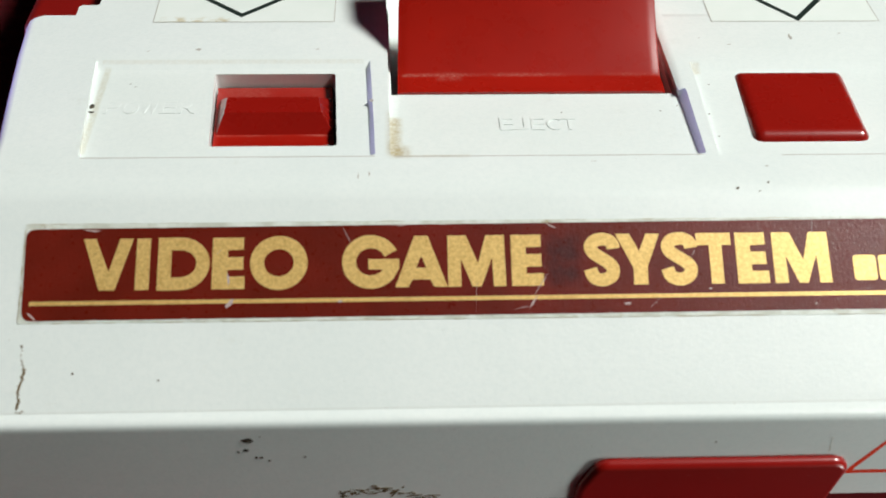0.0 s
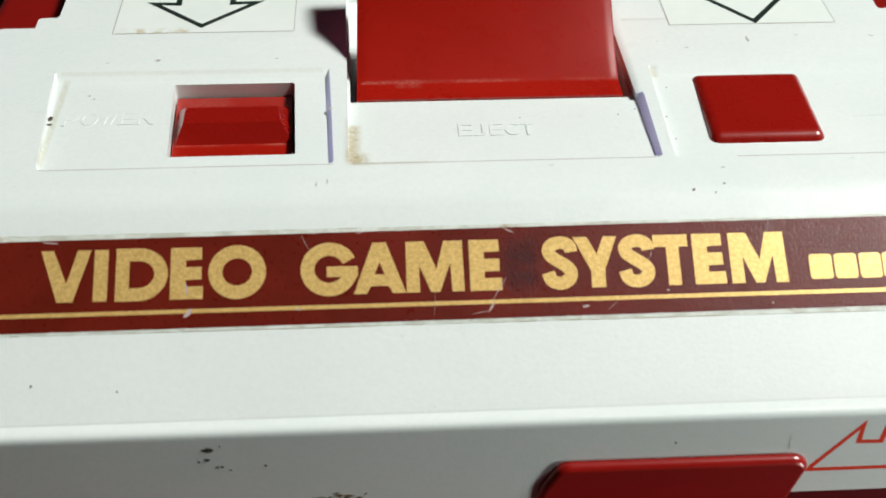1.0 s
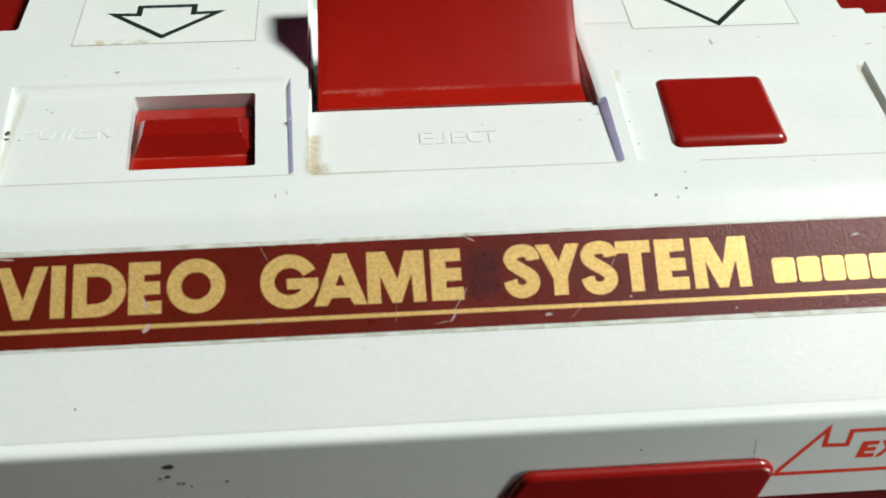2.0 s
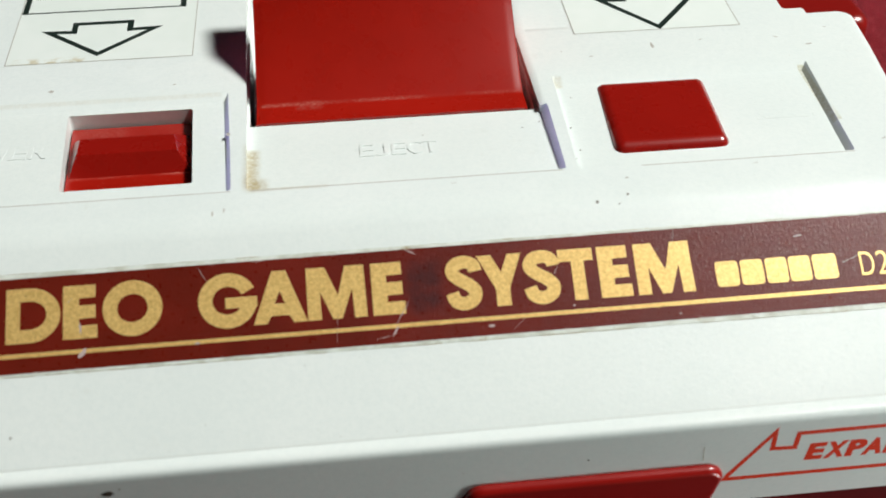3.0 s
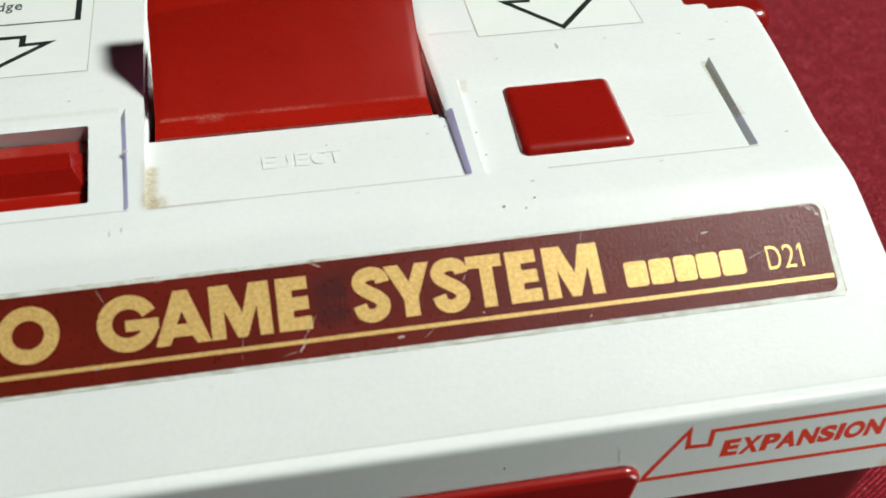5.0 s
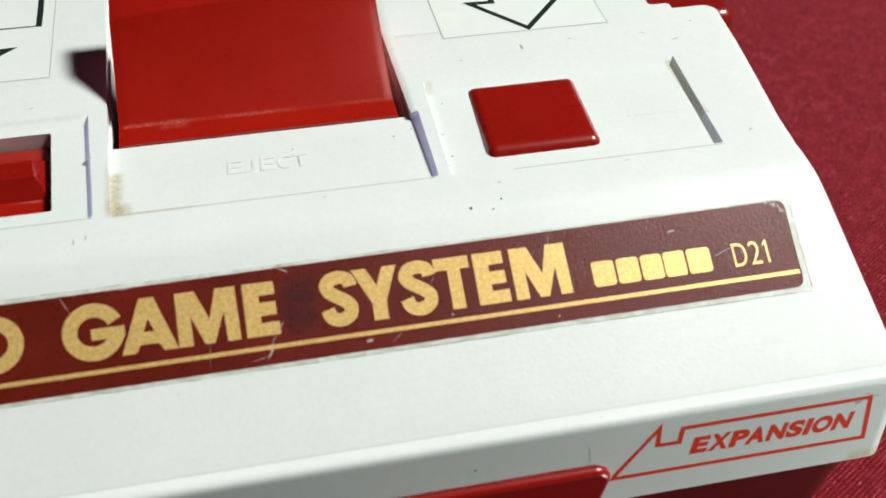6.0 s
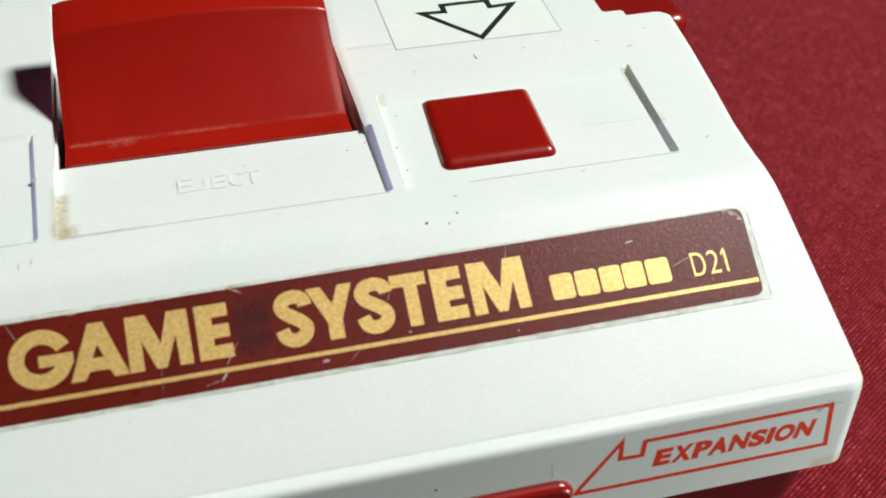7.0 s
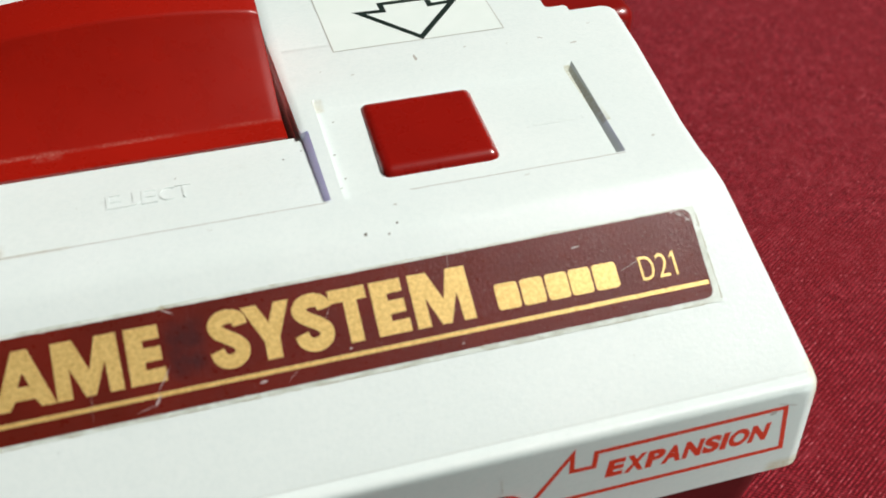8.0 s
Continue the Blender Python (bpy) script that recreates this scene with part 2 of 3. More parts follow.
def rounded(points, radius, steps=5):
    """An outline with its corners rounded."""
    out = []
    for i, p in enumerate(points):
        p, before, after = Vector(p), Vector(points[i - 1]), Vector(points[(i + 1) % len(points)])
        u, w = (before - p).normalized(), (after - p).normalized()
        r = min(radius, (before - p).length * 0.48, (after - p).length * 0.48)
        a, b = p + u * r, p + w * r
        for k in range(steps + 1):
            s = k / steps
            q = a.lerp(p, s).lerp(p.lerp(b, s), s)
            out.append((q.x, q.y))
    return out


def rect(x0, y0, x1, y1):
    return [(x0, y0), (x1, y0), (x1, y1), (x0, y1)]


def bevel_edges(bm, width, segments=2, pick=None):
    edges = [e for e in bm.edges if len(e.link_faces) == 2 and e.calc_face_angle() > 0.6 and (pick is None or pick(e))]
    bmesh.ops.bevel(bm, geom=edges, offset=width, segments=segments, profile=0.5, affect="EDGES", clamp_overlap=True)
    return bm


def inset(points, d):
    """A counter-clockwise outline drawn in by d on every side."""
    out = []
    for i, p in enumerate(points):
        p, a, b = Vector(p), Vector(points[i - 1]), Vector(points[(i + 1) % len(points)])
        d1, d2 = (p - a).normalized(), (b - p).normalized()
        n1, n2 = Vector((-d1.y, d1.x)), Vector((-d2.y, d2.x))
        m = (n1 + n2).normalized()
        out.append((p + m * (d / m.dot(n1))).to_tuple())
    return out


def pillow(points, corner, low, high, soft, matrix=None, steps=7):
    """A solid whose upper edge is rounded by soft all the way round."""
    m = matrix or Matrix()
    rings = [(0.0, low)] + [(soft * (1 - math.cos(0.5 * math.pi * k / steps)), high - soft + soft * math.sin(0.5 * math.pi * k / steps)) for k in range(steps + 1)]
    bm = bmesh.new()
    loops = []
    for d, z in rings:
        loops.append([bm.verts.new(m @ Vector((x, y, z))) for x, y in rounded(inset(points, d), max(corner - d, 0.03), 6)])
    for a, b in zip(loops, loops[1:]):
        for i in range(len(a)):
            j = (i + 1) % len(a)
            bm.faces.new((a[i], a[j], b[j], b[i]))
    bm.faces.new(loops[0][::-1])
    bm.faces.new(loops[-1])
    return bm


def band(points, width, low, high, closed=False, matrix=None, bm=None):
    """A raised line of even width along points, with mitred corners."""
    pts = [Vector(p) for p in points]
    n = len(pts)
    left, right = [], []
    for i, p in enumerate(pts):
        a = pts[i - 1] if closed or i else None
        b = pts[(i + 1) % n] if closed or i < n - 1 else None
        d1 = (p - a).normalized() if a is not None else (b - p).normalized()
        d2 = (b - p).normalized() if b is not None else d1
        n1, n2 = Vector((-d1.y, d1.x)), Vector((-d2.y, d2.x))
        m = (n1 + n2).normalized()
        off = m * (width / 2 / max(0.35, m.dot(n1)))
        left.append(p + off)
        right.append(p - off)
    bm = bm or bmesh.new()
    m = matrix or Matrix()
    for i in range(n if closed else n - 1):
        j = (i + 1) % n
        prism([right[i].to_tuple(), right[j].to_tuple(), left[j].to_tuple(), left[i].to_tuple()], low, high, bm, m)
    return bm


def glyph(char, bold):
    """One character as a mesh, with its outline thickened by bold."""
    data = bpy.data.curves.new("glyph", "FONT")
    data.body, data.size, data.offset, data.extrude, data.resolution_u = char, 1.0, bold, 0.5, 6
    ob = new("glyph", data)
    bpy.context.view_layer.update()
    mesh = bpy.data.meshes.new_from_object(ob.evaluated_get(bpy.context.evaluated_depsgraph_get()))
    bpy.data.objects.remove(ob)
    bpy.data.curves.remove(data)
    return mesh


# straight-sided capitals of a heavy round sans, as outlines in a unit box
HEAVY = {
    "I": [(0, 0), (1, 0), (1, 1), (0, 1)],
    "V": [(0.36, 0), (0.67, 0), (1, 1), (0.73, 1), (0.53, 0.36), (0.25, 1), (0, 1)],
    "E": [(0, 0), (1, 0), (1, 0.245), (0.47, 0.24), (0.47, 0.37), (0.95, 0.375), (0.95, 0.62), (0.47, 0.62), (0.47, 0.75), (0.95, 0.76), (0.95, 1), (0, 1)],
    "T": [(0.36, 0), (0.73, 0), (0.73, 0.76), (1, 0.76), (1, 1), (0, 1), (0, 0.76), (0.36, 0.76)],
    "Y": [(0.36, 0), (0.68, 0), (0.69, 0.35), (1, 1), (0.69, 1), (0.52, 0.66), (0.32, 1), (0, 1), (0.37, 0.32)],
    "M": [(0, 0), (0.23, 0), (0.225, 0.53), (0.42, 0), (0.575, 0), (0.765, 0.55), (0.785, 0), (1, 0), (0.985, 1), (0.66, 1), (0.525, 0.45), (0.32, 1), (0, 1)],
}
A_HALF = [(0.5, 1), (0.37, 1), (0, 0), (0.25, 0), (0.335, 0.145), (0.5, 0.145), (0.5, 0.375), (0.405, 0.375), (0.5, 0.61)]
S_SPINE = [(0.83, 0.70), (0.80, 0.80), (0.68, 0.865), (0.50, 0.88), (0.31, 0.84), (0.215, 0.74), (0.27, 0.635), (0.45, 0.54), (0.66, 0.445), (0.79, 0.335), (0.755, 0.205), (0.59, 0.128), (0.40, 0.125), (0.25, 0.185), (0.18, 0.325)]


def flowing(points, steps=4):
    """A smooth line through the points."""
    pts = [Vector(p) for p in points]
    pts = [2 * pts[0] - pts[1]] + pts + [2 * pts[-1] - pts[-2]]
    out = []
    for a, b, c, d in zip(pts, pts[1:], pts[2:], pts[3:]):
        for k in range(steps):
            t = k / steps
            out.append(0.5 * (2 * b + (c - a) * t + (2 * a - 5 * b + 4 * c - d) * t * t + (3 * b - a - 3 * c + d) * t ** 3))
    return [tuple(p) for p in out + [pts[-2]]]


def heavy_letter(char, u0, u1, v0, v1, low, high, matrix):
    """A heavy capital filling its box."""
    wide, tall = u1 - u0, v1 - v0
    bm = bmesh.new()

    def boxed(points):
        return [(u0 + x * wide, v0 + y * tall) for x, y in points]

    def arc(cx, cy, rx, ry, a0, a1, steps):
        return [(cx + rx * math.cos(radians(a0 + (a1 - a0) * k / steps)), cy + ry * math.sin(radians(a0 + (a1 - a0) * k / steps))) for k in range(steps + 1)]

    pen = 0.172
    cu, cv = (u0 + u1) / 2, (v0 + v1) / 2
    if char == "O":
        band(arc(cu, cv, (wide - pen) / 2, (tall - pen) / 2, 0, 351, 39), pen, low, high, True, matrix, bm)
    elif char == "D":
        bowl = arc(u1 - 0.36, cv, 0.36 - pen / 2, (tall - 0.15) / 2, 90, -90, 22)
        band([(u0 + pen / 2, v0 + 0.075), (u0 + pen / 2, v1 - 0.075)] + bowl, 0.165, low, high, True, matrix, bm)
    elif char == "G":
        band(arc(cu, cv, (wide - pen) / 2, (tall - pen) / 2, 24, 350, 36), pen, low, high, False, matrix, bm)
        prism(rect(cu - 0.03, cv - 0.10, u1, cv + 0.035), low, high - 0.0005, bm, matrix)
    elif char == "S":
        band(flowing(boxed(S_SPINE)), 0.165, low, high, False, matrix, bm)
    elif char == "A":
        prism(boxed(A_HALF), low, high, bm, matrix)
        prism(boxed([(1 - x, y) for x, y in A_HALF[::-1]]), low, high, bm, matrix)
    else:
        prism(boxed(HEAVY[char]), low, high, bm, matrix)
    return bm


def letters(spots, v0, v1, low, high, matrix, bold=0.03, slant=0.0):
    """Characters, each stretched to its own span (char, u0, u1), between v0 and v1 on the plane of matrix."""
    bm = bmesh.new()
    for char, u0, u1 in spots:
        mesh = glyph(char, bold)
        co = [v.co.copy() for v in mesh.vertices]
        lo = Vector([min(c[k] for c in co) for k in range(3)])
        hi = Vector([max(c[k] for c in co) for k in range(3)])
        top, bottom = v1, v0
        verts = []
        for c in co:
            s, t, h = ((c[k] - lo[k]) / max(hi[k] - lo[k], 1e-9) for k in range(3))
            v = bottom + t * (top - bottom)
            verts.append(bm.verts.new(matrix @ Vector((u0 + s * (u1 - u0) + slant * (v - v0), v, low + h * (high - low)))))
        for p in mesh.polygons:
            try:
                bm.faces.new([verts[i] for i in p.vertices])
            except ValueError:
                pass
        bpy.data.meshes.remove(mesh)
    return bm


def spread(word, u0, u1, gap=0.16, widths=None):
    """Even spans for a word between u0 and u1."""
    w = [(widths or {}).get(c, 1.0) for c in word]
    unit = (u1 - u0) / (sum(w) + gap * (len(word) - 1))
    out, at = [], u0
    for c, k in zip(word, w):
        out.append((c, at, at + k * unit))
        at += (k + gap - (0.16 if c == "P" and "PA" in word else 0.0)) * unit
    return out


def blob(rng, u, v, ru, rv, low, high, matrix, bm=None, turn=0.0):
    """A ragged flake."""
    pts = []
    for k in range(11):
        a = 2 * math.pi * k / 11
        r = rng.uniform(0.6, 1.1)
        p = Vector((math.cos(a) * ru * r, math.sin(a) * rv * r)).to_2d()
        c, s = math.cos(turn), math.sin(turn)
        pts.append((u + p.x * c - p.y * s, v + p.x * s + p.y * c))
    return prism(pts, low, high, bm, matrix)


# ---- the room, the table and the cloth ----
def slab(name, low, high, material, label, category):
    bm = prism(rect(low[0], low[1], high[0], high[1]), low[2], high[2])
    mesh = bpy.data.meshes.new(name)
    bmesh.ops.recalc_face_normals(bm, faces=bm.faces)
    bm.to_mesh(mesh)
    bm.free()
    mesh.materials.append(material)
    return tagged(new(name, mesh), label, category, kind="structure")


slab("floor", (-2.2, -2.2, -0.85), (2.2, 2.2, -0.75), FLOOR, "dark plain floor of the room", "floor")
slab("ceiling", (-2.2, -2.2, 2.0), (2.2, 2.2, 2.1), WALL, "plain grey ceiling of the room", "ceiling")
slab("wall_north", (-2.2, 2.2, -0.85), (2.2, 2.3, 2.1), WALL, "plain grey wall of the room", "wall")
slab("wall_south", (-2.2, -2.3, -0.85), (2.2, -2.2, 2.1), WALL, "plain grey wall of the room", "wall")
slab("wall_east", (2.2, -2.3, -0.85), (2.3, 2.3, 2.1), WALL, "plain grey wall of the room", "wall")
slab("wall_west", (-2.3, -2.3, -0.85), (-2.2, 2.3, 2.1), WALL, "plain grey wall of the room", "wall")


# unseen edge, kept close so less red bounces onto the console's front
FRONT_EDGE = 3.2    # the table ends this far in front of the console


def table():
    root = tagged(new("table"), "plain wooden table under a red cloth", "table")
    tops = prism(rounded(rect(-74, -FRONT_EDGE, 74, 94), 3), -4.2, -1.25)
    part("tabletop", tops, WOOD, root)
    for x in (-68, 68):
        for y in (3 - FRONT_EDGE, 88):
            part("leg", prism(rect(x - 2.5, y - 2.5, x + 2.5, y + 2.5), -76, -4.2), WOOD, root)


def tablecloth():
    bm = bmesh.new()
    nx, ny = 150, 130
    grid = []
    for j in range(ny + 1):
        row = []
        for i in range(nx + 1):
            x, y = -75 + 150 * i / nx, -FRONT_EDGE - 0.5 + 100 * j / ny
            far = max(abs(x) - 7.5, abs(y - 6) - 8, 0)
            lift = 0.10 * min(1, far / 6) * (noise.noise((x * 0.11, y * 0.09, 1.7)) + 1.0)
            row.append(bm.verts.new((x, y, -1.0 + lift)))
        grid.append(row)
    for j in range(ny):
        for i in range(nx):
            bm.faces.new((grid[j][i], grid[j][i + 1], grid[j + 1][i + 1], grid[j + 1][i]))
    rim = grid[0] + [row[-1] for row in grid[1:]] + grid[-1][-2::-1] + [row[0] for row in grid[-2:0:-1]]
    hem = [bm.verts.new((v.co.x, v.co.y, -1.24)) for v in rim]
    for i in range(len(rim)):
        j = (i + 1) % len(rim)
        bm.faces.new((rim[i], hem[i], hem[j], rim[j]))
    bm.faces.new(hem[::-1])
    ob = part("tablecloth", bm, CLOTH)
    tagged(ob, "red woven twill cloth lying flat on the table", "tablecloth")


table()
tablecloth()

# ---- the game console ----
DECK_FRONT, DECK_RISE = 4.497, 0.0305    # height of the deck at y = 2 and its rise towards the back
SLOPE = 0.645
TILT_DEG = math.degrees(math.atan(SLOPE))
# the sloping front: u along x, v up the slope, w out of it
FRONT_SLOPE = pose(0, 0, 3.56, TILT_DEG, 0, 0)
LABEL = FRONT_SLOPE @ pose(0, 0, 0.0095)
# the upright front: u along x, v up, w towards the viewer
FRONT_Y = -1.10
FRONT = pose(0, FRONT_Y, -0.10, 90, 0, 0) @ Matrix.Diagonal((1.016, 1.0, 1.0, 1.0))
TOP = pose(0, 2.0, DECK_FRONT, math.degrees(math.atan(DECK_RISE)), 0, 0) @ pose(0, -2.0, 0)
MIDDLE = -0.07

console = tagged(new("game_console"), "white and red plastic game console with a dark red label", "game console")


def deck(y):
    return DECK_FRONT + DECK_RISE * (y - 2.0)


def upper_shell():
    # stations from front to back: y, height of the top, half width
    profile = []
    for y, z in ((-1.10, 2.83), (-1.099, 2.875), (-1.094, 2.908), (-1.083, 2.935), (-1.065, 2.955), (-1.04, 2.967), (-1.005, 2.974), (-0.96, 2.974), (-0.915, 2.968), (-0.82, 3.031), (-0.70, 3.1085)):
        turn = max(0.0, 0.25 - (y + 1.10))
        profile.append((y, z, 7.28 + math.sqrt(max(0.0, 0.0625 - turn * turn)) - 0.165 * max(0.0, y + 0.9)))
    for y in (-0.6, 1.1):
        profile.append((y, 3.56 + SLOPE * y, 7.53 - 0.165 * (y + 0.9)))
    profile += [(1.30, 4.392, 7.165), (1.40, 4.440, 7.145), (1.51, 4.470, 7.135), (1.65, deck(1.65), 7.13), (1.9, deck(1.9), 7.13), (2.6, deck(2.6), 7.17), (3.6, deck(3.6), 7.29), (4.6, deck(4.6), 7.40)]
    profile += [(5.52, deck(5.52), 7.47), (5.60, deck(5.6), 7.43), (5.63, deck(5.63), 7.36)]
    bm = bmesh.new()
    rings = []
    for y, z, half in profile:
        ring = []
        for side in (-1, 1):
            steps = [(half + 0.02, 1.45), (half, z - 0.24), (half - 0.025, z - 0.10), (half - 0.075, z - 0.03), (half - 0.16, z)]
            here = [(MIDDLE + side * w, y, h) for w, h in steps]
            ring += here if side < 0 else here[::-1]
        rings.append([bm.verts.new(p) for p in ring])
    count = len(rings[0])
    for a, b in zip(rings, rings[1:]):
        for k in range(count):
            bm.faces.new((a[k], a[(k + 1) % count], b[(k + 1) % count], b[k]))
    bm.faces.new(rings[0])
    bm.faces.new(rings[-1][::-1])
    bmesh.ops.recalc_face_normals(bm, faces=bm.faces)
    # the rear deck between the controller bays, stepped in twice
    steps = [(-6.80, 5.6), (6.62, 5.6), (6.62, 5.76), (6.58, 5.80), (6.33, 5.80), (6.29, 5.84), (6.29, 14.2), (-6.50, 14.2), (-6.50, 5.97), (-6.54, 5.93), (-6.76, 5.93), (-6.80, 5.89)]
    rear = prism(steps, 1.46, 0.0)
    for v in rear.verts:
        if v.co.z < 1.0:
            v.co.z = deck(v.co.y)

    def solid(b):
        mesh = bpy.data.meshes.new("solid")
        bmesh.ops.recalc_face_normals(b, faces=b.faces)
        b.to_mesh(mesh)
        b.free()
        return new("solid", mesh)

    body = solid(bm)
    cuts = [(solid(rear), "UNION")]

    def recess(pts, depth=None, low=None, slant=0.0, r=0.05, draft=0.0):
        outline = rounded(pts, r, 3)
        back, right = max(y for _, y in outline), max(x for x, _ in outline)
        cut = prism(outline, 0.0, 1.0)
        for v in cut.verts:
            y, up = v.co.y, v.co.z > 0.5
            if draft and v.co.x > right - 0.16 and up and (depth or y < 3.62):
                v.co.x += draft * (5 if depth else 16)
            if y > back - 0.1 and slant:
                v.co.y += slant * 4 if up else -slant
            v.co.z = (deck(v.co.y) + depth * 4 if up else deck(v.co.y) - depth) if depth else (6.0 if up else low)
        return solid(cut), "DIFFERENCE"

    cuts.append(recess([(-6.06, 2.11), (-2.30, 2.11), (-2.40, 4.38), (-6.26, 4.38)], 0.085, slant=0.12, draft=0.065))
    cuts.append(recess([(2.27, 2.08), (5.93, 2.08), (6.04, 4.31), (2.32, 4.29)], 0.085, slant=0.12, draft=0.085))
    cuts.append(recess([(-2.04, 2.10), (2.05, 2.10), (2.04, 3.55), (2.02, 3.75), (1.97, 7.9), (-2.14, 7.9)], low=4.40, draft=0.06))
    cuts.append(recess([(-2.03, 3.695), (1.97, 3.695), (1.95, 7.9), (-2.12, 7.9)], low=3.75, r=0.02))
    cuts.append(recess([(-4.44, 2.43), (-2.75, 2.43), (-2.83, 4.14), (-4.55, 4.14)], low=3.7))
    chamfer = prism([(1.90, 3.52), (2.095, 3.52), (2.16, 4.2), (2.20, 7.9), (1.90, 7.9)], 0.0, 1.0)
    for v in chamfer.verts:
        v.co.z = 6.0 if v.co.z > 0.5 else deck(v.co.y) - (0.11 if v.co.x < 2.0 else -0.002)
    cuts.append((solid(chamfer), "DIFFERENCE"))
    for cut, op in cuts:
        mod = body.modifiers.new("cut", "BOOLEAN")
        mod.operation, mod.solver, mod.object = op, "EXACT", cut
    mod = body.modifiers.new("soft_edges", "BEVEL")
    mod.width, mod.segments, mod.limit_method, mod.angle_limit = 0.035, 3, "ANGLE", radians(38)
    bpy.context.view_layer.update()
    mesh = bpy.data.meshes.new_from_object(body.evaluated_get(bpy.context.evaluated_depsgraph_get()))
    for ob in [body] + [c for c, _ in cuts]:
        old = ob.data
        bpy.data.objects.remove(ob)
        bpy.data.meshes.remove(old)
    out = bmesh.new()
    out.from_mesh(mesh)
    bpy.data.meshes.remove(mesh)
    return part("upper_shell", out, WHITE, console, "glossy white plastic with yellowed grimy corners")


def lower_shell():
    bm = bmesh.new()
    rings = []
    for half, front, back, z in ((7.18, -1.0, 14.0, 1.45), (7.16, -0.98, 14.0, 1.1), (7.0, -0.88, 13.8, 0.15), (6.85, -0.8, 13.7, -0.55), (6.7, -0.8, 13.6, -0.72)):
        outline = rounded([(MIDDLE - half, front), (MIDDLE + half, front), (MIDDLE + half, back), (MIDDLE - half, back)], 0.4)
        rings.append([bm.verts.new((x, y, z)) for x, y in outline])
    for a, b in zip(rings, rings[1:]):
        for i in range(len(a)):
            j = (i + 1) % len(a)
            bm.faces.new((a[i], a[j], b[j], b[i]))
    bm.faces.new(rings[0])
    bm.faces.new(rings[-1][::-1])
    ob = part("lower_shell", bm, RED_SHADED, console, "red plastic underside, its colour darkened to stand for shade")
    for x in (-5.2, 5.0):
        for y in (1.0, 12.5):
            foot = prism(rounded(rect(x - 0.6, y - 0.6, x + 0.6, y + 0.6), 0.55, 4), -1.0, -0.71)
            part("rubber_foot", foot, GRIME, ob)


def power_switch():
    bm = prism([(-4.42, 2.45), (-2.80, 2.45), (-2.88, 4.10), (-4.52, 4.10)], 3.72, 4.27)
    ob = part("power_switch", bm, RED_SWITCH, console, "red sliding switch sunk in its well")
    boss = bmesh.new()
    low = [(-4.42, 2.91, 4.26), (-2.81, 2.91, 4.26), (-2.87, 3.80, 4.26), (-4.46, 3.80, 4.26)]
    high = [(-4.30, 3.12, 4.50), (-2.98, 3.12, 4.50), (-3.04, 3.50, 4.50), (-4.30, 3.50, 4.50)]
    a, b = [boss.verts.new(p) for p in low], [boss.verts.new(p) for p in high]
    boss.faces.new(a[::-1])
    boss.faces.new(b)
    for i in range(4):
        boss.faces.new((a[i], a[(i + 1) % 4], b[(i + 1) % 4], b[i]))
    part("thumb_grip", bevel_edges(boss, 0.035, 3), RED_BUTTON, ob)


def reset_button():
    bm = pillow([(2.84, 2.44), (4.45, 2.44), (4.54, 4.14), (2.90, 4.14)], 0.16, 4.30, 4.54, 0.17)
    part("reset_button", bm, RED_BUTTON, console, "glossy red square push button")


def lever_column(x):
    """The lever's top along y at x: a flat lip, a hollowed thumb rest, a rounded ridge that arches over the middle, then the crown."""
    s = (x - LEVER_MID) / LEVER_HALF
    top = RIDGE_Z + 0.155 * (1 - s * s)
    rise = top - LIP_Z
    out = [(LEVER_FRONT + 0.03, LIP_Z - 0.012), (LEVER_FRONT + 0.06, LIP_Z), (4.0, LIP_Z), (LIP_Y - 0.015, LIP_Z + 0.003), (LIP_Y + 0.015, LIP_Z + 0.015)]
    for i in range(1, 17):
        k = i / 17
        out.append((LIP_Y + (RIDGE_Y - 0.006 - LIP_Y) * k, LIP_Z + (rise - 0.055) * (0.72 * k + 0.28 * k * k)))
    for a in (56, 50, 44, 38, 32, 26, 20, 13, 6):
        out.append((RIDGE_Y + 0.090 - 0.12 * math.sin(radians(a)), top - 0.12 + 0.12 * math.cos(radians(a))))
    for i in range(1, 9):
        k = i / 8
        out.append((RIDGE_Y + 0.09 + (LEVER_BACK - RIDGE_Y - 0.09) * k, top + 0.006 + (CROWN_Z - RIDGE_Z) * math.sin(0.5 * math.pi * min(1.0, k * 1.05))))
    return out


LEVER_MID, LEVER_HALF, LEVER_FRONT, LEVER_BACK = -0.035, 1.905, 3.67, 6.02
LIP_Y, LIP_Z, RIDGE_Y, RIDGE_Z, CROWN_Z = 4.10, 4.45, 5.25, 5.50, 5.60


